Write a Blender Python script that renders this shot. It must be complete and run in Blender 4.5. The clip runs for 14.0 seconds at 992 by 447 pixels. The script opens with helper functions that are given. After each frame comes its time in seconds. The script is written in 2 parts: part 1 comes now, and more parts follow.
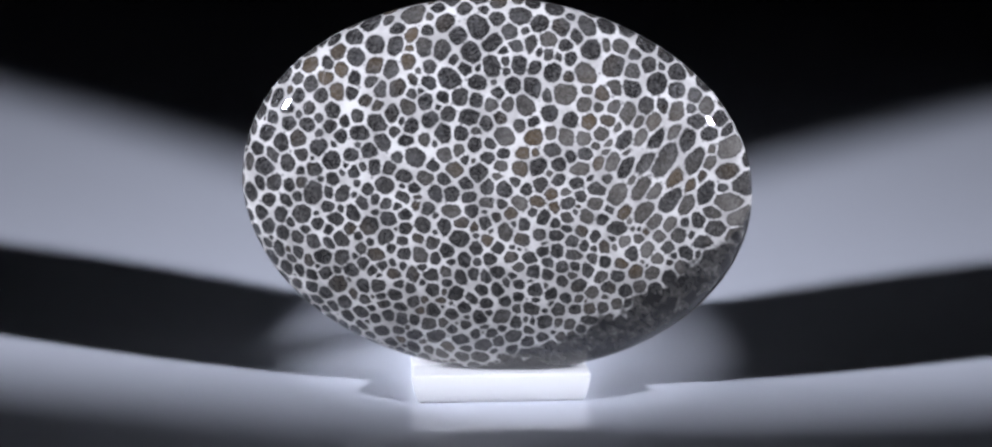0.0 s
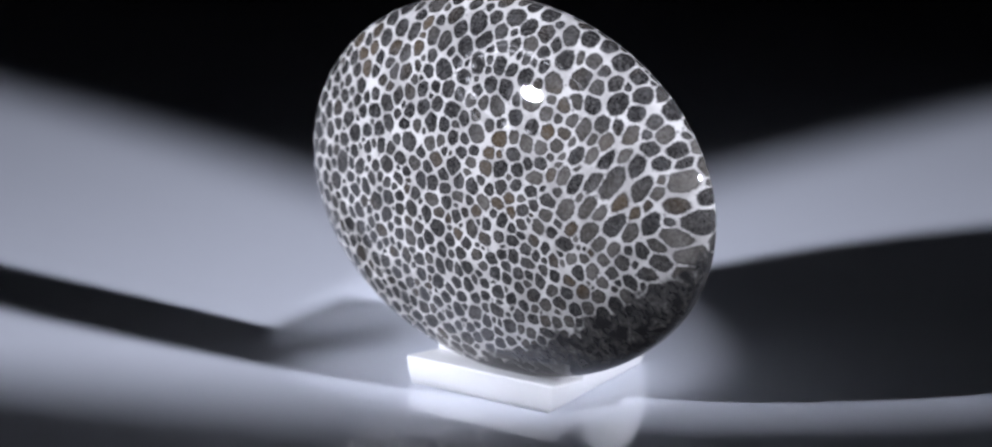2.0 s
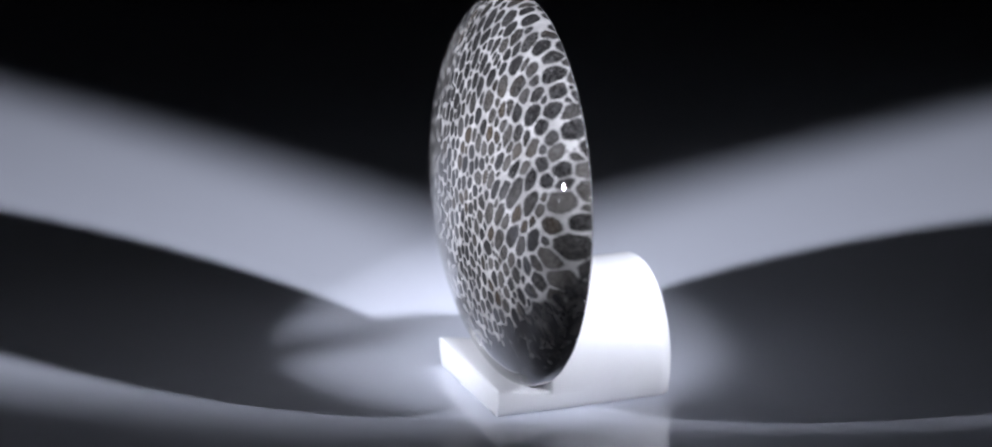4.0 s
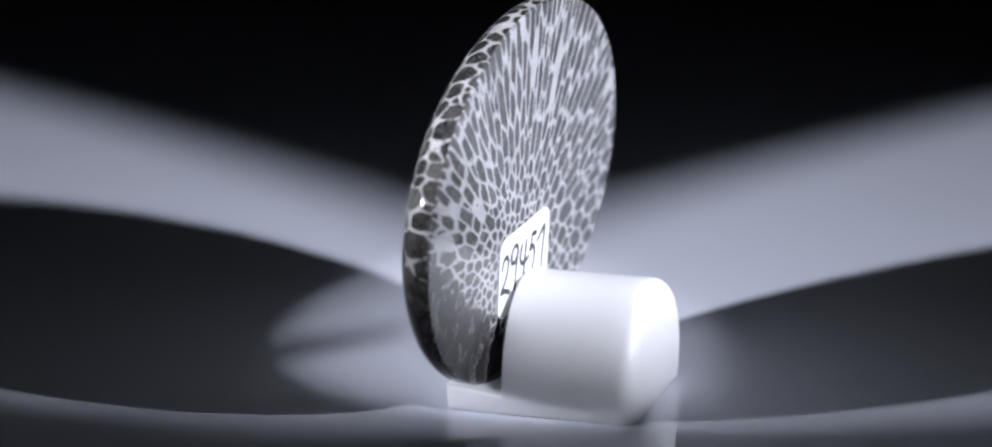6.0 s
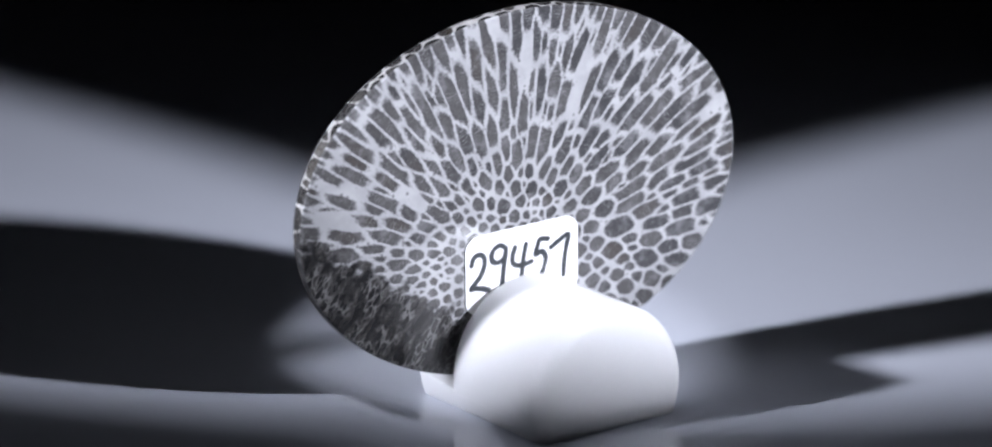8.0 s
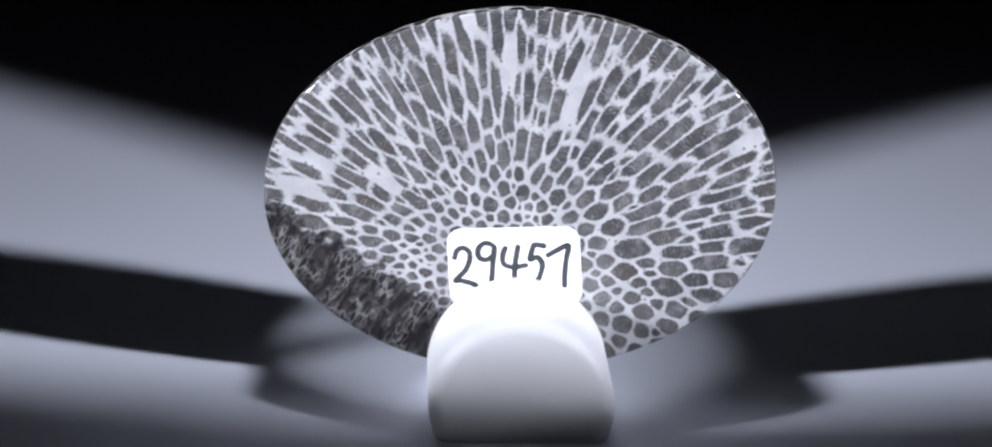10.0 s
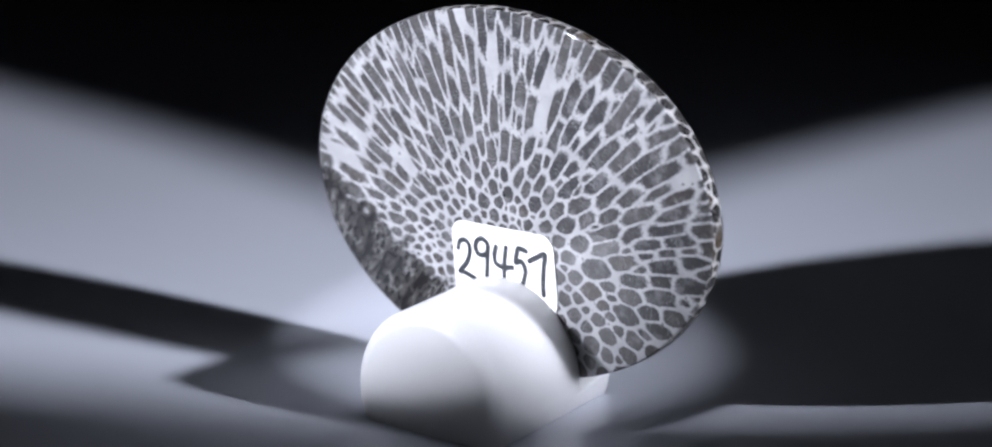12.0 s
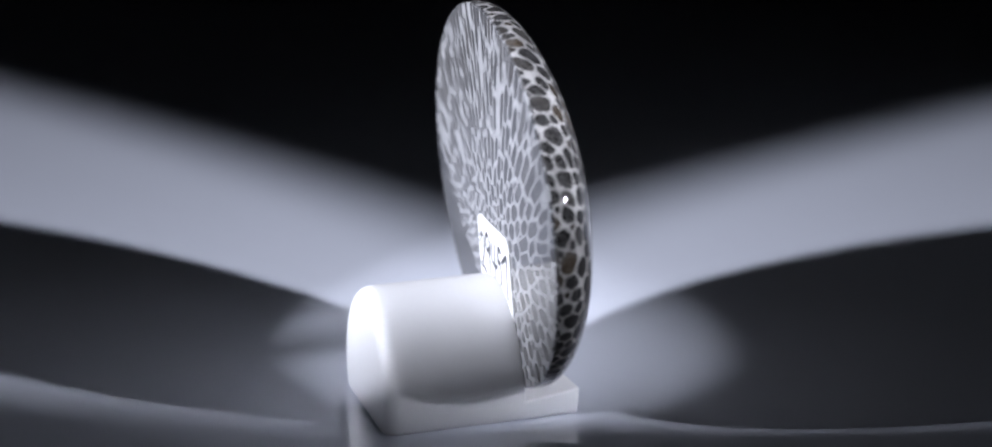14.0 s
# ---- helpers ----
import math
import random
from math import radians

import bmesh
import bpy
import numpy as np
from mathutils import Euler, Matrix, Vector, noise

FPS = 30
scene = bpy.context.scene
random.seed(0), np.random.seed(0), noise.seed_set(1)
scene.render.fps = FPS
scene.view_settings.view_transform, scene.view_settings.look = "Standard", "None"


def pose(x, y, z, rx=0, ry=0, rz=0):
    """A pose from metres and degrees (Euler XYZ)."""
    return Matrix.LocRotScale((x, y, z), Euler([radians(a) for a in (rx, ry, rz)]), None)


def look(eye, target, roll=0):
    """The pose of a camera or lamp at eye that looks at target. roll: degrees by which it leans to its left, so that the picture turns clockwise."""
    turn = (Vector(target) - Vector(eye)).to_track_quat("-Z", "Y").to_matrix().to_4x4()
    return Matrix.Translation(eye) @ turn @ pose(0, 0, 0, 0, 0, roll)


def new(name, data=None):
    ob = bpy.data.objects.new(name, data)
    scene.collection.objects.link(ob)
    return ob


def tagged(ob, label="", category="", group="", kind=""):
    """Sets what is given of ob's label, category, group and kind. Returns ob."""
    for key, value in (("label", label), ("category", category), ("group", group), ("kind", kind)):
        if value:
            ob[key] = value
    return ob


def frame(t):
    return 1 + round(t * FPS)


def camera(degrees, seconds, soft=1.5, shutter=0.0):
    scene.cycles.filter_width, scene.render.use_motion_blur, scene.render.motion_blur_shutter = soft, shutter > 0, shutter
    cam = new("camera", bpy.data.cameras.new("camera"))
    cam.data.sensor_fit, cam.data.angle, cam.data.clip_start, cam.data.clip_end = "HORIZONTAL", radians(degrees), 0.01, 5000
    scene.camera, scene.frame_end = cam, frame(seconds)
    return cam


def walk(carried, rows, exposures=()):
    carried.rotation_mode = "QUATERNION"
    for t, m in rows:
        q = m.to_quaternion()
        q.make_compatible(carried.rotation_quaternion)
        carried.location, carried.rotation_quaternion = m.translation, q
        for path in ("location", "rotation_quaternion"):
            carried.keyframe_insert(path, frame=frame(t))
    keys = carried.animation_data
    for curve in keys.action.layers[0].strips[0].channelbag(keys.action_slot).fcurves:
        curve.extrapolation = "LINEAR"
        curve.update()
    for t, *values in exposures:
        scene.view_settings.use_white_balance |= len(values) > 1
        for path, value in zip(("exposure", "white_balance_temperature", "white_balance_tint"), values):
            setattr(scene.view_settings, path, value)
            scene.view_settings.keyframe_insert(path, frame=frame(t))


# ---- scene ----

import collections

# The camera stands still before a slowly turning stone; lengths in metres.
MM = 0.001
cam = camera(20.47, 14.0, soft=2.1)
EYE, AIM = (0.0, -0.278, 0.1008), (-0.0012, 0.0, 0.0185)
walk(cam, [(0, look(EYE, AIM, -0.185)), (14, look(EYE, AIM, -0.185))])
cam.data.dof.use_dof = True
cam.data.dof.focus_distance = 0.283
cam.data.dof.aperture_fstop = 20.0

# ---- light: a dark studio with two narrow spot lamps ----
TURN, START = 18.07, 1.13  # degrees a second, clockwise seen from above; degrees at the start
world = bpy.data.worlds.new("studio_dark")
scene.world = world
world.use_nodes = True
world.node_tree.nodes["Background"].inputs["Color"].default_value = (0.6, 0.7, 1.0, 1)
world.node_tree.nodes["Background"].inputs["Strength"].default_value = 0.00005
# place, way of the beam, its angles across and upright at half strength, watts
LAMPS = (((-0.276, -0.122, 0.133), (0.8681, 0.4375, -0.24), 17.1, 21.5, 11.2),
         ((0.291, -0.176, 0.157), (-0.8108, 0.527, -0.258), 14.3, 20.65, 13.7))
LAMP_TINT = (0.83, 0.86, 1.0)


def beam_pose(place, way):
    return look(place, Vector(place) + Vector(way))


for lamp_place, lamp_way, lamp_wide, lamp_tall, lamp_power in LAMPS:
    data = bpy.data.lights.new("beam", "SPOT")
    data.energy, data.color = lamp_power, LAMP_TINT
    data.spot_size, data.spot_blend = 1.025 * radians(lamp_tall), 0.14
    data.shadow_soft_size = 0.0105
    lamp = new("beam", data)
    lamp.matrix_world = beam_pose(lamp_place, lamp_way) @ Matrix.Diagonal((lamp_wide / lamp_tall, 1, 1, 1))


# ---- materials ----
def material(name):
    m = bpy.data.materials.new(name)
    m.use_nodes = True
    return m, m.node_tree, m.node_tree.nodes["Principled BSDF"]


class Graph:
    """Short hand for node graphs."""

    def __init__(self, tree):
        self.tree = tree

    def put(self, socket, value):
        if isinstance(value, bpy.types.NodeSocket):
            self.tree.links.new(value, socket)
        else:
            socket.default_value = value

    def math(self, op, a, b=0.0, c=0.0, clamp=False):
        n = self.tree.nodes.new("ShaderNodeMath")
        n.operation, n.use_clamp = op, clamp
        for i, value in enumerate((a, b, c)):
            self.put(n.inputs[i], value)
        return n.outputs[0]

    def vec(self, op, a, b=(0, 0, 0), scale=1.0):
        n = self.tree.nodes.new("ShaderNodeVectorMath")
        n.operation = op
        self.put(n.inputs[0], a)
        self.put(n.inputs[1], b)
        self.put(n.inputs[3], scale)
        return n.outputs[1] if op in ("LENGTH", "DOT_PRODUCT", "DISTANCE") else n.outputs[0]

    def noise(self, where, scale, detail=3.0, rough=0.55):
        n = self.tree.nodes.new("ShaderNodeTexNoise")
        self.put(n.inputs["Vector"], where)
        n.inputs["Scale"].default_value, n.inputs["Detail"].default_value, n.inputs["Roughness"].default_value = scale, detail, rough
        return n.outputs["Fac"], n.outputs["Color"]

    def voronoi(self, where, scale, feature="F1", random_=1.0):
        n = self.tree.nodes.new("ShaderNodeTexVoronoi")
        n.feature = feature
        self.put(n.inputs["Vector"], where)
        n.inputs["Scale"].default_value, n.inputs["Randomness"].default_value = scale, random_
        return n

    def step(self, value, low, high, a=0.0, b=1.0):
        n = self.tree.nodes.new("ShaderNodeMapRange")
        n.interpolation_type = "SMOOTHSTEP"
        for key, v in (("Value", value), ("From Min", low), ("From Max", high), ("To Min", a), ("To Max", b)):
            self.put(n.inputs[key], v)
        return n.outputs["Result"]

    def mix(self, fac, a, b, blend="MIX"):
        n = self.tree.nodes.new("ShaderNodeMix")
        n.data_type, n.blend_type = "RGBA", blend
        self.put(n.inputs[0], fac)
        self.put(n.inputs[6], a)
        self.put(n.inputs[7], b)
        return n.outputs[2]

    def ramp(self, fac, stops):
        n = self.tree.nodes.new("ShaderNodeValToRGB")
        ramp = n.color_ramp
        while len(ramp.elements) < len(stops):
            ramp.elements.new(0.5)
        for e, (at, colour) in zip(ramp.elements, stops):
            e.position, e.color = at, (*colour, 1)
        self.put(n.inputs[0], fac)
        return n.outputs["Color"]

    def split(self, v):
        n = self.tree.nodes.new("ShaderNodeSeparateXYZ")
        self.put(n.inputs[0], v)
        return n.outputs

    def place(self):
        return self.tree.nodes.new("ShaderNodeTexCoord").outputs["Object"]

    def bump(self, height, strength, distance):
        n = self.tree.nodes.new("ShaderNodeBump")
        n.inputs["Strength"].default_value, n.inputs["Distance"].default_value = strength, distance
        self.put(n.inputs["Height"], height)
        return n.outputs["Normal"]


def coral_material():
    """Polished fossil coral: dark round cells in white walls, drawn out into rays on the back."""
    m, tree, out = material("polished_fossil_coral")
    g = Graph(tree)
    p = g.vec("SCALE", g.place(), scale=1000.0)  # millimetres
    x, y, z = g.split(p)
    flat = g.step(y, -0.30, -0.12)  # 1 on the flat back
    fuzz = g.noise(p, 2.6, 4.0, 0.65)[0]
    rough = g.math("MULTIPLY_ADD", fuzz, 0.42, -0.21)
    fine = g.vec("SCALE", g.vec("SUBTRACT", g.noise(p, 0.9, 2.0)[1], (0.5, 0.5, 0.5)), scale=0.45)

    def grown(name, output):
        n = tree.nodes.new("ShaderNodeAttribute")
        n.attribute_name = name
        return n.outputs[output]

    body = g.math("ADD", grown("cell_depth", "Fac"), rough)  # millimetres, positive inside a cell
    tone = g.split(grown("cell_tone", "Vector"))
    root = g.vec("MULTIPLY", g.vec("SUBTRACT", p, (ROOT[0], 0.0, ROOT[1])), (1.0, 0.0, 1.0))
    r = g.vec("LENGTH", root)
    cell = g.step(body, -0.10, 0.09)
    # colours of the cells
    grain = g.noise(p, 2.6, 6.0, 0.72)[0]
    ray = g.math("ADD", r, g.math("MULTIPLY", g.noise(p, 1.1, 3.0)[0], 1.4))
    cross = g.math("SINE", g.math("ADD", g.math("MULTIPLY", ray, 17.0), g.math("MULTIPLY", tone[1], 40.0)))
    cross = g.math("MULTIPLY", g.step(cross, 0.2, 1.0), g.step(g.noise(p, 0.7, 4.0)[0], 0.44, 0.66))
    cross = g.math("MULTIPLY", cross, g.math("MULTIPLY_ADD", flat, 0.42, 0.12))
    area = g.noise(p, 0.085, 2.0)[0]
    shade = g.math("ADD", g.math("MULTIPLY", tone[0], 0.9), g.math("MULTIPLY_ADD", area, 1.6, -0.90))
    shade = g.math("ADD", shade, g.math("MULTIPLY", flat, 0.6))
    shade = g.math("ADD", shade, g.math("MULTIPLY_ADD", x, 0.011, -0.06))  # one end is darker
    dark = g.ramp(shade, [(0.0, (0.015, 0.0145, 0.0145)), (0.45, (0.027, 0.0255, 0.0245)), (0.8, (0.057, 0.052, 0.046)), (1.0, (0.098, 0.092, 0.085))])
    dark = g.mix(g.math("MULTIPLY", g.step(tone[2], 0.68, 0.92), g.step(area, 0.42, 0.6)), dark, (0.058, 0.043, 0.028, 1))
    dark = g.mix(g.math("MULTIPLY", g.step(grain, 0.45, 0.70), 0.36), dark, (0.15, 0.145, 0.138, 1))
    dark = g.mix(g.math("MULTIPLY", g.step(grain, 0.32, 0.50, 1.0, 0.0), 0.5), dark, (0.008, 0.008, 0.009, 1))
    dark = g.mix(g.math("MULTIPLY", g.step(body, 0.05, 0.28, 1.0, 0.0), 0.4), dark, (0.012, 0.012, 0.012, 1))
    dark = g.mix(g.math("MULTIPLY", flat, 0.5), dark, (0.072, 0.073, 0.078, 1))
    cloud = g.math("MULTIPLY", g.step(g.noise(p, 0.42, 5.0, 0.68)[0], 0.48, 0.70), g.math("MULTIPLY_ADD", flat, 0.36, 0.10))
    dark = g.mix(cloud, dark, (0.25, 0.25, 0.255, 1))
    dark = g.mix(cross, dark, (0.24, 0.24, 0.24, 1))
    # walls
    white = g.mix(g.step(g.noise(p, 0.30, 4.0)[0], 0.3, 0.7), (0.24, 0.233, 0.226, 1), (0.43, 0.42, 0.408, 1))
    white = g.mix(g.math("MULTIPLY", flat, 0.5), white, (0.40, 0.41, 0.43, 1))
    pores = g.voronoi(p, 1.1, "F1")
    pore = g.math("MULTIPLY", g.step(pores.outputs["Distance"], 0.15, 0.26, 1.0, 0.0), g.step(g.noise(p, 0.3, 1.0)[0], 0.45, 0.55))
    white = g.mix(g.math("MULTIPLY", pore, 0.65), white, (0.08, 0.08, 0.085, 1))
    coral = g.mix(cell, white, dark)
    # the dark matrix that fills one lower end of the stone
    slant = g.math("ADD", g.math("MULTIPLY", x, 0.57), g.math("MULTIPLY", z, -0.82))
    slant = g.math("ADD", slant, g.math("MULTIPLY", y, 0.45))
    slant = g.math("ADD", slant, g.math("MULTIPLY_ADD", g.noise(p, 0.45, 4.0)[0], 7.0, -3.5))
    inside = g.step(slant, 14.2, 15.6)
    streak = g.vec("ADD", g.vec("SCALE", (0.57, 0.0, -0.82), scale=g.math("MULTIPLY", g.vec("DOT_PRODUCT", p, (0.57, 0.0, -0.82)), -0.6)), p)
    fleck = g.noise(streak, 1.1, 6.0, 0.72)[0]
    matrix = g.ramp(fleck, [(0.0, (0.006, 0.006, 0.007)), (0.47, (0.017, 0.0165, 0.017)), (0.58, (0.05, 0.048, 0.046)), (0.72, (0.15, 0.147, 0.144))])
    speck = g.voronoi(g.vec("ADD", streak, fine), 1.7, "DISTANCE_TO_EDGE").outputs["Distance"]
    veins = g.math("MULTIPLY", g.step(speck, 0.03, 0.12, 1.0, 0.0), g.step(g.noise(p, 0.35, 3.0)[0], 0.46, 0.6))
    matrix = g.mix(g.math("MULTIPLY", veins, g.math("MULTIPLY_ADD", flat, 0.36, 0.06)), matrix, (0.30, 0.295, 0.29, 1))
    g.put(out.inputs["Base Color"], g.mix(inside, coral, matrix))
    g.put(out.inputs["Roughness"], g.step(g.noise(p, 2.0, 3.0)[0], 0.3, 0.8, 0.012, 0.03))
    out.inputs["IOR"].default_value = 1.66
    g.put(out.inputs["Normal"], g.bump(g.math("ADD", grain, g.math("MULTIPLY", cell, -0.6)), 0.05, 0.00001))
    return m


def simple(name, colour, rough, spread=0.06, scale=900.0, ior=1.5, bump=0.0, metal=0.0):
    """A nearly plain surface with two scales of slight variation."""
    m, tree, out = material(name)
    g = Graph(tree)
    p = g.place()
    low, high = g.noise(p, scale * 0.06, 3.0)[0], g.noise(p, scale, 4.0)[0]
    both = g.math("ADD", g.math("MULTIPLY", low, 0.6), g.math("MULTIPLY", high, 0.4))
    a = tuple(c * (1 - spread) for c in colour)
    b = tuple(min(1.0, c * (1 + spread)) for c in colour)
    g.put(out.inputs["Base Color"], g.mix(both, (*a, 1), (*b, 1)))
    g.put(out.inputs["Roughness"], g.step(low, 0.3, 0.7, rough * 0.85, rough * 1.15))
    out.inputs["IOR"].default_value, out.inputs["Metallic"].default_value = ior, metal
    if bump:
        g.put(out.inputs["Normal"], g.bump(high, bump, 0.00004))
    return m


def glow(name, colour, strength):
    m, tree, out = material(name)
    out.inputs["Base Color"].default_value = (*colour, 1)
    out.inputs["Emission Color"].default_value = (*colour, 1)
    out.inputs["Emission Strength"].default_value = strength
    return m


ROOT = (0.9, -8.0)  # millimetres: where the coral began to grow, on the flat back
CORAL = coral_material()
PLASTIC = simple("white_plastic", (0.83, 0.83, 0.83), 0.38, 0.03, 2500.0, 1.46, 0.05)
PLASTIC.node_tree.nodes["Principled BSDF"].inputs["Subsurface Weight"].default_value = 1.0
PLASTIC.node_tree.nodes["Principled BSDF"].inputs["Subsurface Radius"].default_value = (0.0034, 0.0034, 0.0034)
PLASTIC.node_tree.nodes["Principled BSDF"].inputs["Subsurface Scale"].default_value = 1.0
SHEET = simple("glossy_white_acrylic", (0.77, 0.80, 0.88), 0.03, 0.03, 300.0, 1.6)
PAPER = simple("label_paper", (0.86, 0.86, 0.85), 0.55, 0.03, 3000.0)
INK = simple("marker_ink", (0.03, 0.035, 0.04), 0.5, 0.3, 2500.0)
BLACK_WALL = simple("black_studio_cloth", (0.006, 0.006, 0.007), 0.95, 0.25, 60.0, 1.1)
BLACK_METAL = simple("black_lamp_paint", (0.02, 0.02, 0.022), 0.4, 0.2, 400.0)
LED_GLOW = glow("led_glow", LAMP_TINT, 0.6)
FACET_GLOW = glow("lit_reflector", LAMP_TINT, 9.0)
RIM_GLOW = glow("lit_lens_rim", LAMP_TINT, 8.0)
BOWL_GLOW = glow("dim_reflector", LAMP_TINT, 1.0)


# ---- building blocks ----
def part(name, bm, mat, parent=None, label="", smooth=True, m=None):
    """Links a bmesh as one mesh object, under a thing or alone."""
    mesh = bpy.data.meshes.new(name)
    bmesh.ops.recalc_face_normals(bm, faces=bm.faces)
    bm.to_mesh(mesh)
    bm.free()
    mesh.materials.append(mat)
    for f in mesh.polygons:
        f.use_smooth = smooth
    ob = new(name, mesh)
    if parent:
        ob.parent = parent
    if m is not None:
        ob.matrix_local = m
    if label:
        ob["label"] = label
    return ob


def soften(bm, width, segments=3, sharp=35.0):
    edges = [e for e in bm.edges if len(e.link_faces) == 2 and e.calc_face_angle(0) > radians(sharp)]
    bmesh.ops.bevel(bm, geom=edges, offset=width, segments=segments, profile=0.5, affect="EDGES", clamp_overlap=True)


def box(size, middle=(0, 0, 0)):
    bm = bmesh.new()
    bmesh.ops.create_cube(bm, size=1, matrix=Matrix.Translation(middle) @ Matrix.Diagonal((*size, 1)))
    return bm


def turned(profile, steps=48):
    """A solid of revolution about z from (radius, height) pairs; zero radii close it."""
    bm = bmesh.new()
    rings = []
    for r, h in profile:
        if r == 0:
            rings.append([bm.verts.new((0, 0, h))])
        else:
            rings.append([bm.verts.new((r * math.cos(2 * math.pi * i / steps), r * math.sin(2 * math.pi * i / steps), h)) for i in range(steps)])
    for a, b in zip(rings, rings[1:]):
        for i in range(steps):
            j = (i + 1) % steps
            if len(a) == 1:
                bm.faces.new((a[0], b[i], b[j]))
            elif len(b) == 1:
                bm.faces.new((a[i], a[j], b[0]))
            else:
                bm.faces.new((a[i], a[j], b[j], b[i]))
    return bm


# ---- the studio ----
def studio():
    bm = box((1.8, 1.8, 0.01), (0, 0.2, -0.005))
    tagged(part("table_surface", bm, SHEET, smooth=False), "glossy white acrylic sheet mirroring the stand", "table", kind="structure")
    for name, size, middle in (("wall_north", (2.04, 0.1, 1.4), (0, 1.15, 0.5)), ("wall_south", (2.04, 0.1, 1.4), (0, -0.95, 0.5)),
                               ("wall_east", (0.1, 2.0, 1.4), (1.07, 0.1, 0.5)), ("wall_west", (0.1, 2.0, 1.4), (-1.07, 0.1, 0.5))):
        tagged(part(name, box(size, middle), BLACK_WALL, smooth=False), "dark black studio wall out of the light", "wall", kind="structure")
    tagged(part("ceiling", box((2.24, 2.2, 0.1), (0, 0.1, 1.25)), BLACK_WALL, smooth=False), "dark black studio ceiling", "ceiling", kind="structure")


# ---- the stand ----
STAND_BASE = pose(-0.85 * MM, 0, 0, 0, 0, 1.6)
ROD_RADIUS, ROD_AXIS = 9.5 * MM, 3.6 * MM
LEDGE, LIP, FRONT, STEP, BACK = 2.2 * MM, 3.15 * MM, -4.3 * MM, 1.65 * MM, 16.3 * MM


def stand():
    """A lying rod cut flat below, milled down to a ledge in front."""
    low = math.asin(-ROD_AXIS / ROD_RADIUS)
    mid = math.asin((LEDGE - ROD_AXIS) / ROD_RADIUS)

    def arc(a, b, steps):
        return [(ROD_RADIUS * math.cos(a + (b - a) * i / steps), ROD_AXIS + ROD_RADIUS * math.sin(a + (b - a) * i / steps)) for i in range(steps + 1)]

    right = arc(low, mid, 8)
    over = arc(mid, math.pi - mid, 64)
    left = [(-x, z) for x, z in reversed(right)]
    whole = right + over[1:-1] + left
    lip = arc(low, math.asin((LIP - ROD_AXIS) / ROD_RADIUS), 8)
    lip += [(-x, z) for x, z in reversed(lip)]
    bm = bmesh.new()

    def ring(outline, y, skew=0.0):
        return [bm.verts.new((x, y + skew * x, z)) for x, z in outline]

    front = ring(lip, FRONT)  # the ledge falls back towards the stone
    step_low = ring(right + left, STEP)
    crown = ring(over[1:-1], STEP)
    back = ring(whole, BACK, -0.062)  # sawn a little askew
    k = len(right)
    step_whole = step_low[:k] + crown + step_low[k:]
    bm.faces.new(front)
    bm.faces.new(list(reversed(back)))
    bm.faces.new([step_low[k - 1]] + crown + [step_low[k]])
    bm.faces.new((front[k - 1], front[k], step_low[k], step_low[k - 1]))
    n = len(front)
    for i in range(n):
        if i != k - 1:
            j = (i + 1) % n
            bm.faces.new((front[i], front[j], step_low[j], step_low[i]))
    n = len(whole)
    for i in range(n):
        j = (i + 1) % n
        bm.faces.new((step_whole[i], step_whole[j], back[j], back[i]))
    bmesh.ops.recalc_face_normals(bm, faces=bm.faces)
    end = [e for e in bm.edges if all(v.co.y > BACK - 1.2 * MM for v in e.verts) and any(v.co.z > 0.1 * MM for v in e.verts) and e.calc_face_angle(0) > radians(35)]
    bmesh.ops.bevel(bm, geom=end, offset=1.6 * MM, segments=10, profile=0.5, affect="EDGES", clamp_overlap=True)
    soften(bm, 0.35 * MM, 3, 50.0)
    ob = part("display_stand", bm, PLASTIC)
    return tagged(ob, "white plastic half-round display stand with low ledge", "stand")


# ---- the stone ----
HALF_WIDE, HALF_TALL = 26.95 * MM, 20.0 * MM
EX, EN = Vector((0.9969, -0.0781, 0.0)), Vector((0.0779, 0.9948, -0.0659))
CENTRE = Vector((-1.08, 2.07, 22.25)) * MM


def stone_base():
    """Its pose at the start: it leans back on the stand, a little turned and tilted."""
    ez = EX.cross(EN).normalized()
    m = Matrix((EX.normalized(), EN.normalized(), ez)).transposed().to_4x4()
    return Matrix.Translation(CENTRE) @ m @ pose(0, 0, 0, 0, 3.2, 0)


def dome(r):
    return (1.2 + 6.7 * max(0.0, 1 - r ** 1.88) ** 0.54) * MM


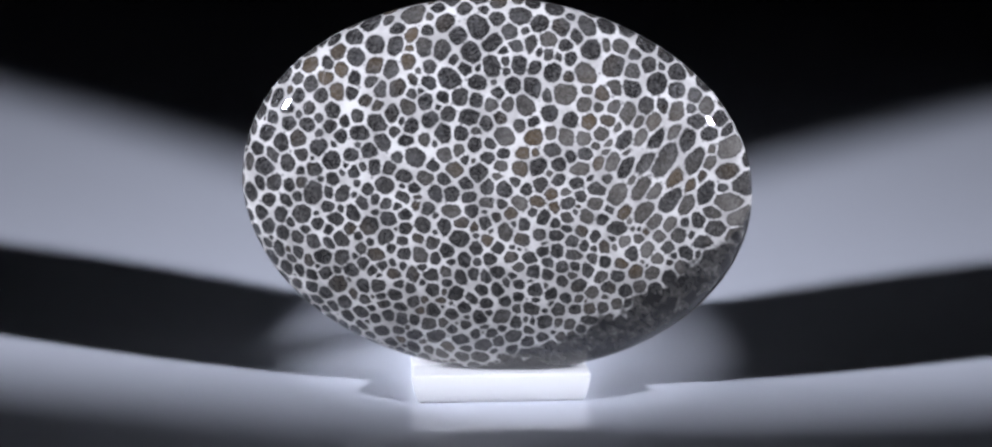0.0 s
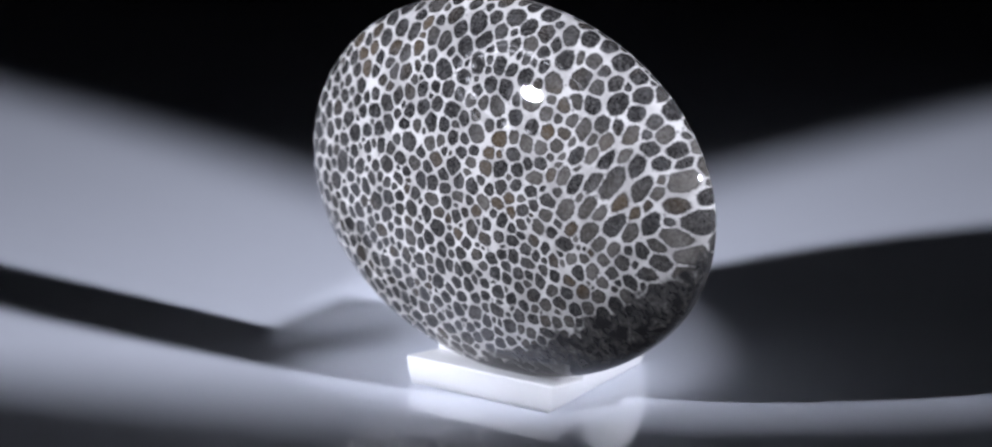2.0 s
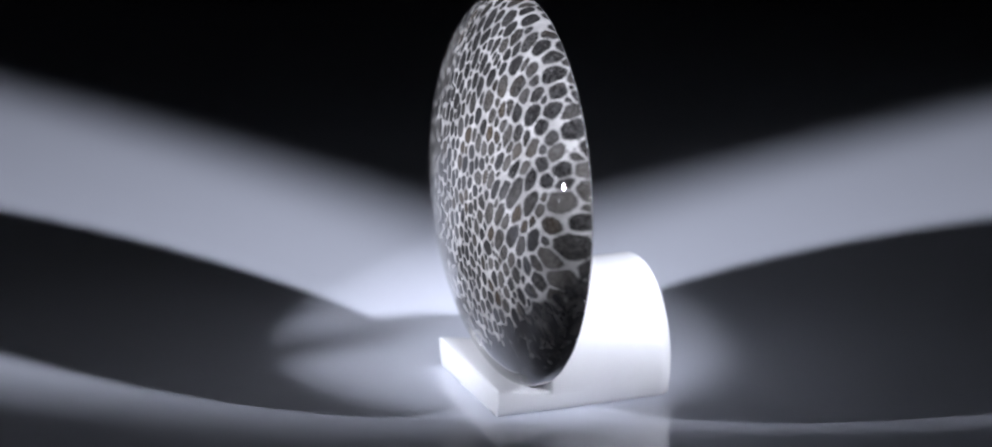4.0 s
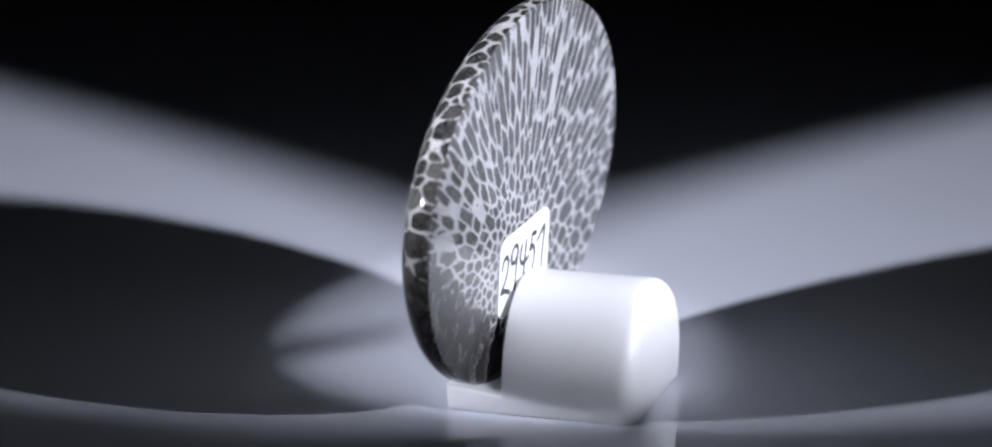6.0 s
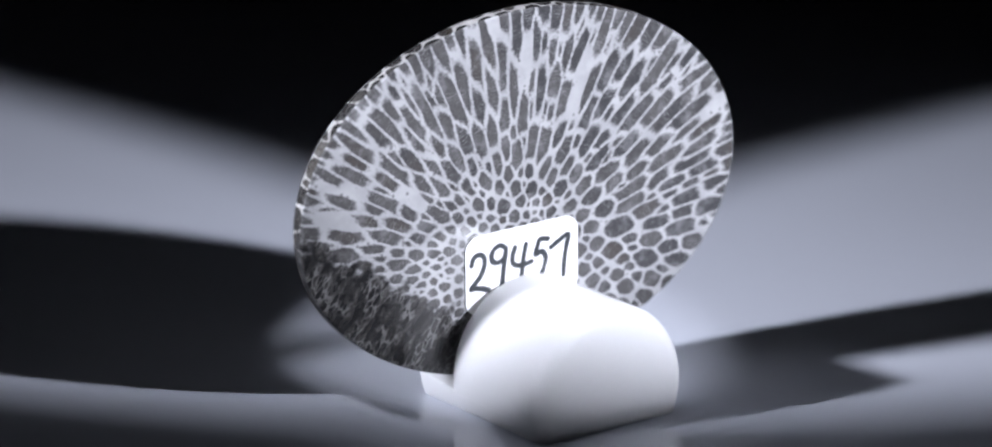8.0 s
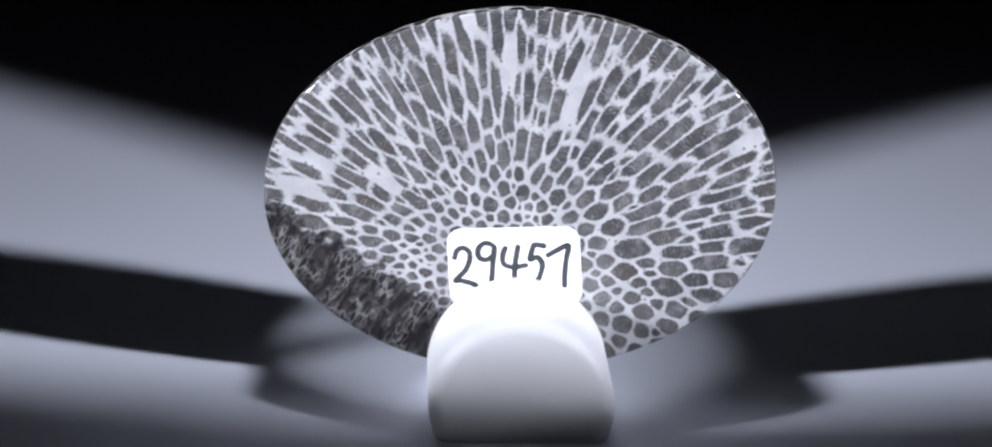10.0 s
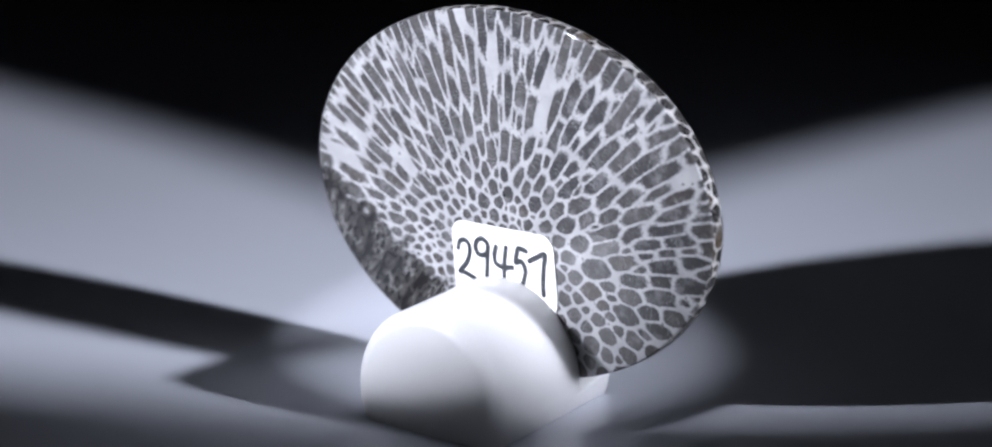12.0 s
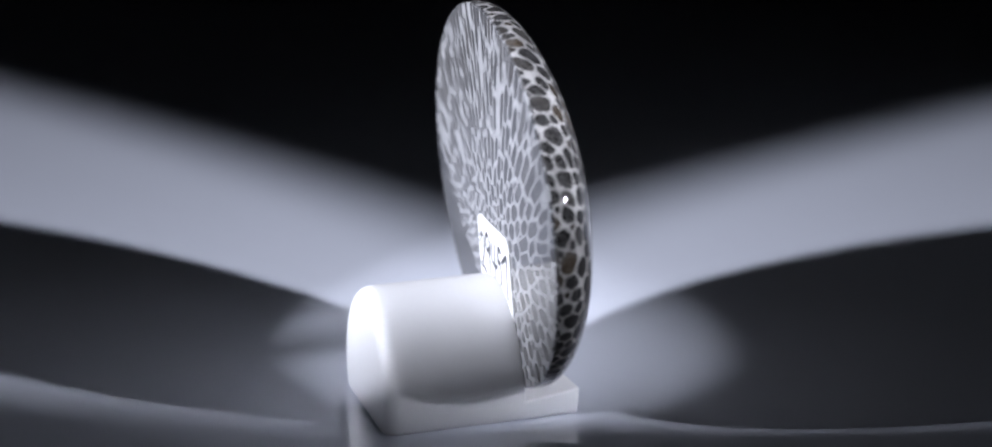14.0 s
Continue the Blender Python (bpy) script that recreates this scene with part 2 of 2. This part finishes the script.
class Cells:
    """Coral cells packed on a plane in millimetres: each an oval with a middle, a half width, a way and a stretch."""

    def __init__(self, seed):
        self.rng = random.Random(seed)
        self.rows = np.zeros((0, 6))  # x, z, half width, cos, sin, stretch

    @staticmethod
    def depth(rows, x, z):
        dx, dz = x - rows[:, 0], z - rows[:, 1]
        a, b = dx * rows[:, 3] + dz * rows[:, 4], dz * rows[:, 3] - dx * rows[:, 4]
        return np.hypot(a / rows[:, 5], b)

    def throw(self, half_x, half_z, habit, shrink, tries, wall):
        """Throws cells and keeps those that leave their wall free."""
        rng = self.rng
        kept = list(self.rows)
        grid = collections.defaultdict(list)
        for k, row in enumerate(kept):
            grid[int(row[0] // 5), int(row[1] // 5)].append(k)
        for _ in range(tries):
            x, z = rng.uniform(-half_x, half_x), rng.uniform(-half_z, half_z)
            if (x / half_x) ** 2 + (z / half_z) ** 2 > 1:
                continue
            wide, way, stretch = habit(x, z, rng)
            wide *= shrink
            row = np.array((x, z, wide, math.cos(way), math.sin(way), stretch))
            gx, gz = int(x // 5), int(z // 5)
            near = [k for i in (-1, 0, 1) for j in (-1, 0, 1) for k in grid[gx + i, gz + j]]
            if near:
                other = np.array([kept[k] for k in near])
                mine = other.copy()
                mine[:, 3:] = row[3:]
                gap = 0.5 * (self.depth(other, x, z) + self.depth(mine, x, z)) - other[:, 2] - wide
                if gap.min() < wall:
                    continue
            grid[gx, gz].append(len(kept))
            kept.append(row)
        self.rows = np.array(kept)

    def field(self, x, z, reach, wall, blank):
        """Depth inside the nearest cell, and its three random tones, at many places."""
        first, second = np.full(len(x), 9.0), np.full(len(x), 9.0)
        which = np.zeros(len(x), int)
        order = np.argsort(x)
        sx = x[order]
        for k, row in enumerate(self.rows):
            span = (row[2] + 1.2) * row[5]
            i, j = np.searchsorted(sx, (row[0] - span, row[0] + span))
            at = order[i:j]
            at = at[np.abs(z[at] - row[1]) < span]
            if not len(at):
                continue
            dx, dz = x[at] - row[0], z[at] - row[1]
            power = 2 + 2 * min(1.0, max(0.0, row[5] - 1.7))  # long cells have parallel sides
            e = (np.abs((dx * row[3] + dz * row[4]) / row[5]) ** power + np.abs(dz * row[3] - dx * row[4]) ** power) ** (1 / power) - row[2]
            closer = e < first[at]
            second[at] = np.where(closer, first[at], np.minimum(second[at], e))
            first[at] = np.where(closer, e, first[at])
            which[at] = np.where(closer, k, which[at])
        rng = np.random.default_rng(len(self.rows))
        tones = rng.random((len(self.rows), 3))
        reach = reach + 0.3 * np.clip((self.rows[which, 5] - 1.8) / 1.2, 0, 1)  # long cells fill their gaps
        free, half = reach - first, 0.5 * (second - first) - wall * (0.55 + 0.9 * tones[which, 1])
        h = np.clip(0.5 + 0.5 * (half - free) / 0.3, 0, 1)
        inside = half * (1 - h) + free * h - 0.3 * h * (1 - h)
        bare = np.array([blank(*row[:2], row[5], t) for row, t in zip(self.rows, tones[:, 2])])
        inside = np.where(bare[which], np.minimum(inside, -0.2), inside)
        return np.clip(inside, -1, 1), tones[which]


def front_habit(x, z, rng):
    """Round cells, larger above; they run aslant at a knot and outwards at one end."""
    wide = (0.645 + 0.006 * z) * math.exp(rng.gauss(0, 0.15)) * (1 + 0.28 * ((x / 33) ** 2 + (z / 25) ** 2))
    knot = math.exp(-((x - 17) ** 2 + (z - 4) ** 2) / 26)
    end = 0.8 * min(1.0, max(0.0, (x - 21) / 5))
    way, stretch = rng.uniform(0, math.pi), 1 + 0.35 * rng.random()
    if knot > 0.2:
        way, stretch = 0.98 + rng.gauss(0, 0.12), 1.1 + 1.1 * knot
    elif end > 0.2:
        way, stretch = math.atan2(z, x) + rng.gauss(0, 0.15), 1.1 + end
    return wide * (1 + 0.25 * end), way, stretch


def back_habit(x, z, rng):
    """Round cells about the root, drawn out into rays away from it."""
    dx, dz = x - ROOT[0], z - ROOT[1]
    far = math.hypot(dx, dz) + 1e-6
    up = min(1.0, max(0.0, dz / far + 0.35))
    stretch = 1.1 + 3.2 * (0.1 + 0.9 * up) * min(1.15, max(0.0, (far - 7.5) / 13)) * rng.uniform(0.6, 1.25)
    wide = (0.66 - 0.017 * max(-14, min(12, x))) * math.exp(rng.gauss(0, 0.15))
    wide = wide + (0.62 - wide) * min(1.0, max(0.0, (stretch - 1.6) / 1.2)) * 0.8
    return wide, math.atan2(dz, dx) + rng.gauss(0, 0.05), stretch


def coral_cells(mesh, x, y, z, along):
    """Gives the mesh its cells: round ones over dome and rim, rays on the flat back."""
    depth, tone = np.zeros(len(x)), np.zeros((len(x), 3))
    ahead = y < -0.22
    r = np.maximum(np.hypot(x / (HALF_WIDE / MM), z / (HALF_TALL / MM)), 1e-6)
    s = along / 23.0 / r
    front, back = Cells(5), Cells(8)
    for shrink, tries in ((1.0, 24000), (0.8, 9000), (0.6, 6000), (0.42, 3500)):
        front.throw(36, 28, front_habit, shrink, tries, 0.05)
        back.throw(28.5, 21.5, back_habit, shrink, tries, 0.05)
    depth[ahead], tone[ahead] = front.field(x[ahead] * s[ahead], z[ahead] * s[ahead], 0.20, 0.085, lambda u, v, k, t: False)
    depth[~ahead], tone[~ahead] = back.field(x[~ahead], z[~ahead], 0.17, 0.13, lambda u, v, k, t: k > 2.2 and t > 0.965)
    mesh.attributes.new("cell_depth", "FLOAT", "POINT").data.foreach_set("value", depth.astype(np.float32))
    mesh.attributes.new("cell_tone", "FLOAT_VECTOR", "POINT").data.foreach_set("vector", tone.astype(np.float32).ravel())


def stone():
    """An oval cabochon: domed front, narrow rim, flat back with a crisp edge. Local y points to its back."""
    rings = []
    for i in range(1, 211):
        r = math.sin(0.5 * math.pi * i / 210)
        rings.append((r, -dome(r)))
    rings += [(1 - 0.003 * i / 6, (-1.2 + 0.9 * i / 6) * MM) for i in range(1, 7)]
    for i in range(1, 7):  # the edge of the back
        a = 0.5 * math.pi * (1 - i / 6)
        rings.append((0.985 + 0.012 * math.sin(a), (-0.3 + 0.3 * math.cos(a)) * MM))
    rings += [(0.985 * (1 - i / 150), 0.0) for i in range(1, 150)]
    steps = 1000
    a = np.arange(steps) * 2 * math.pi / steps
    wobble = np.array([1 + 0.004 * noise.noise((math.cos(v) * 1.5, math.sin(v) * 1.5, 3.0)) for v in a])
    ring_r, ring_y = np.array(rings).T
    x = np.outer(ring_r, HALF_WIDE * wobble * np.cos(a)).ravel()
    z = np.outer(ring_r, HALF_TALL * wobble * np.sin(a)).ravel()
    y = np.repeat(ring_y, steps)
    path = np.cumsum(np.hypot(np.diff(ring_r, prepend=0.0) * 23.0, np.diff(ring_y / MM, prepend=-dome(0) / MM)))
    along = np.repeat(path, steps)
    count = len(x)
    x, y, z = np.append(x, (0, 0)), np.append(y, (-dome(0), 0)), np.append(z, (0, 0))
    along = np.append(along, (0, path[-1]))
    low = (np.arange(len(rings) - 1)[:, None] * steps + np.arange(steps)[None, :]).ravel()
    nxt = low - low % steps + (low + 1) % steps
    quads = np.stack((low, nxt, nxt + steps, low + steps), 1)
    k = np.arange(steps)
    last = (len(rings) - 1) * steps
    caps = [(count, int(j), int(i)) for i, j in zip(k, (k + 1) % steps)] + [(count + 1, last + int(i), last + int(j)) for i, j in zip(k, (k + 1) % steps)]
    mesh = bpy.data.meshes.new("oval_stone")
    mesh.from_pydata(np.stack((x, y, z), 1).tolist(), [], quads[:, ::-1].tolist() + caps)
    mesh.polygons.foreach_set("use_smooth", np.ones(len(mesh.polygons), bool))
    coral_cells(mesh, x / MM, y / MM, z / MM, along)
    mesh.materials.append(CORAL)
    ob = new("oval_stone", mesh)
    tagged(ob, "polished oval fossil coral cabochon, dark cells in white walls", "gemstone")
    ob.matrix_basis = stone_base()
    label_sticker(ob)
    return ob


def label_sticker(parent):
    """A rounded paper label on the flat back, written with a marker."""
    wide, tall, radius, thick = 14.0 * MM, 8.9 * MM, 1.6 * MM, 0.12 * MM
    outline = []
    for cx, cz, start in ((1, 1, 0), (-1, 1, 90), (-1, -1, 180), (1, -1, 270)):
        for i in range(9):
            a = radians(start + 90 * i / 8)
            outline.append((cx * (wide / 2 - radius) + radius * math.cos(a), cz * (tall / 2 - radius) + radius * math.sin(a)))
    bm = bmesh.new()
    low = [bm.verts.new((x, 0.004 * MM, z)) for x, z in outline]
    high = [bm.verts.new((x, thick, z)) for x, z in outline]
    bm.faces.new(low), bm.faces.new(list(reversed(high)))
    for i in range(len(low)):
        j = (i + 1) % len(low)
        bm.faces.new((low[i], low[j], high[j], high[i]))
    sticker = part("paper_label", bm, PAPER, parent, "white paper label with handwritten number", smooth=False, m=pose(0.83 * MM, 0, -8.1 * MM, 0, -0.8, 0))
    written = (((228, 243), (240, 210), (270, 198), (295, 218), (294, 260), (270, 310), (225, 355), (250, 357), (285, 366), (318, 380)),), \
        (((406, 235), (375, 256), (343, 250), (333, 220), (346, 190), (375, 176), (400, 188), (408, 205), (398, 280), (390, 350), (386, 385)),), \
        (((457, 203), (444, 240), (448, 280), (490, 296), (545, 288)), ((515, 198), (500, 270), (492, 345), (490, 385))), \
        (((632, 196), (590, 190), (578, 215), (566, 260), (600, 250), (620, 285), (612, 325), (598, 358), (570, 385)),), \
        (((648, 241), (690, 218), (740, 196), (729, 260), (719, 330), (716, 390)),)
    for strokes in written:
        bm = bmesh.new()
        for stroke in strokes:
            pen_stroke(bm, [Vector((-(u - 495) / 42.5 * MM, (298 - v) / 43.0 * MM)) for u, v in stroke], 0.30 * MM, thick + 0.006 * MM)
        part("digit", bm, INK, sticker, smooth=False)


def pen_stroke(bm, points, half, height):
    """A flat marker line with round ends along a smooth curve, a little uneven in width."""
    ends = [2 * points[0] - points[1], *points, 2 * points[-1] - points[-2]]
    line = []
    for a, b, c, d in zip(ends, ends[1:], ends[2:], ends[3:]):
        for i in range(8):
            t = i / 8
            line.append(0.5 * (2 * b + (c - a) * t + (2 * a - 5 * b + 4 * c - d) * t * t + (3 * b - a - 3 * c + d) * t ** 3))
    line.append(points[-1])
    rims = []
    for i, p in enumerate(line):
        way = (line[min(i + 1, len(line) - 1)] - line[max(i - 1, 0)]).normalized()
        side = Vector((-way.y, way.x)) * half * (1 + 0.14 * noise.noise((p.x * 900, p.y * 900, 1.0)))
        rims.append((bm.verts.new((p.x - side.x, height, p.y - side.y)), bm.verts.new((p.x + side.x, height, p.y + side.y))))
    for (a, b), (c, d) in zip(rims, rims[1:]):
        bm.faces.new((a, b, d, c))
    for p, lift in ((line[0], 0.002 * MM), (line[-1], 0.002 * MM)):
        ring = [bm.verts.new((p.x + half * math.cos(k * math.pi / 8), height + lift, p.y + half * math.sin(k * math.pi / 8))) for k in range(16)]
        bm.faces.new(ring)


# ---- the lamps ----
def spot_lamp(place, way, tab_at):
    """A small spot on a pole: its face glows in the polished stone."""
    base = new("spot_lamp")
    base.location = (place[0], place[1], 0)
    tagged(base, "black spot lamp with glowing faceted reflector", "lamp", "spot lamps beside the turntable")
    head = (Matrix.Translation((0, 0, place[2])) @ beam_pose((0, 0, 0), way))
    face = pose(-0.010, 0.012, 0)  # the reflector sits a little off the lamp's axis
    part("housing", turned([(0, 0.08), (0.035, 0.08), (0.04, 0.07), (0.112, 0.006), (0.114, 0.003), (0.1125, 0.0025), (0.111, 0.01), (0.04, 0.03), (0, 0.03)]), BLACK_METAL, base, m=head)
    # unseen tube, added to keep the face's stray glow off the table
    part("added_snoot", turned([(0.1115, 0.004), (0.1135, 0.004), (0.0452, -0.205), (0.0432, -0.205), (0.1115, 0.004)], 64), BLACK_METAL, base, m=head)
    part("lens_rim", turned([(0.0917, 0.0035), (0.093, 0.0035), (0.093, 0.0025), (0.0917, 0.0025), (0.0917, 0.0035)], 64), RIM_GLOW, base, "glowing lens rim", m=head @ face)
    plate = box((0.052, 0.036, 0.002), (0, 0, 0.0045))
    part("led", plate, LED_GLOW, base, "bright white LED", smooth=False, m=head)
    for i in range(12):
        a = radians(60 + 20 * i)
        facet = box((0.0062, 0.007, 0.002), (0, 0, 0.0045))
        part("facet", facet, FACET_GLOW, base, smooth=False, m=head @ face @ pose(0.076 * math.cos(a), 0.076 * math.sin(a), 0, 0, 0, math.degrees(a)))
    for i in range(12):
        a = radians(30 * i + 8)
        facet = box((0.016, 0.0115 + 0.003 * math.sin(5 * i), 0.002), (0, 0, 0.0055))
        part("facet", facet, BOWL_GLOW, base, smooth=False, m=head @ face @ pose((0.052 + 0.006 * (i % 2)) * math.cos(a), 0.054 * math.sin(a), 0, 0, 0, math.degrees(a)))
    if tab_at:
        tab = bmesh.new()  # an unseen tab, added at the mouth to split the lower edge of the beam
        outline = ((tab_at - 0.0024, -0.0437), (tab_at + 0.0024, -0.0437), (tab_at + 0.0010, -0.0368), (tab_at - 0.0010, -0.0368))
        lower, upper = [[tab.verts.new((u, v, h)) for u, v in outline] for h in (-0.205, -0.204)]
        tab.faces.new(lower), tab.faces.new(upper)
        for i in range(4):
            tab.faces.new((lower[i], lower[(i + 1) % 4], upper[(i + 1) % 4], upper[i]))
        part("added_beam_tab", tab, BLACK_METAL, base, smooth=False, m=head)
    part("pole", turned([(0, 0.004), (0.006, 0.004), (0.006, place[2] - 0.07), (0, place[2] - 0.07)], 24), BLACK_METAL, base, m=pose(0, 0, 0))
    part("foot", turned([(0, 0), (0.05, 0), (0.05, 0.004), (0.045, 0.006), (0, 0.006)], 48), BLACK_METAL, base)
    return base


studio()
STAND = stand()
STONE = stone()
for lamp_place, lamp_way, lamp_wide, lamp_tall, lamp_power in LAMPS:
    spot_lamp(lamp_place, lamp_way, -0.0054 if lamp_place[0] < 0 else 0)


def motions():
    """Stand and stone turn together, clockwise from above, at an even speed."""
    base = stone_base()
    times = [0.5 * i for i in range(29)]
    walk(STAND, [(t, pose(0, 0, 0, 0, 0, START - TURN * t) @ STAND_BASE) for t in times])
    walk(STONE, [(t, pose(0, 0, 0, 0, 0, START - TURN * t) @ base) for t in times])


motions()
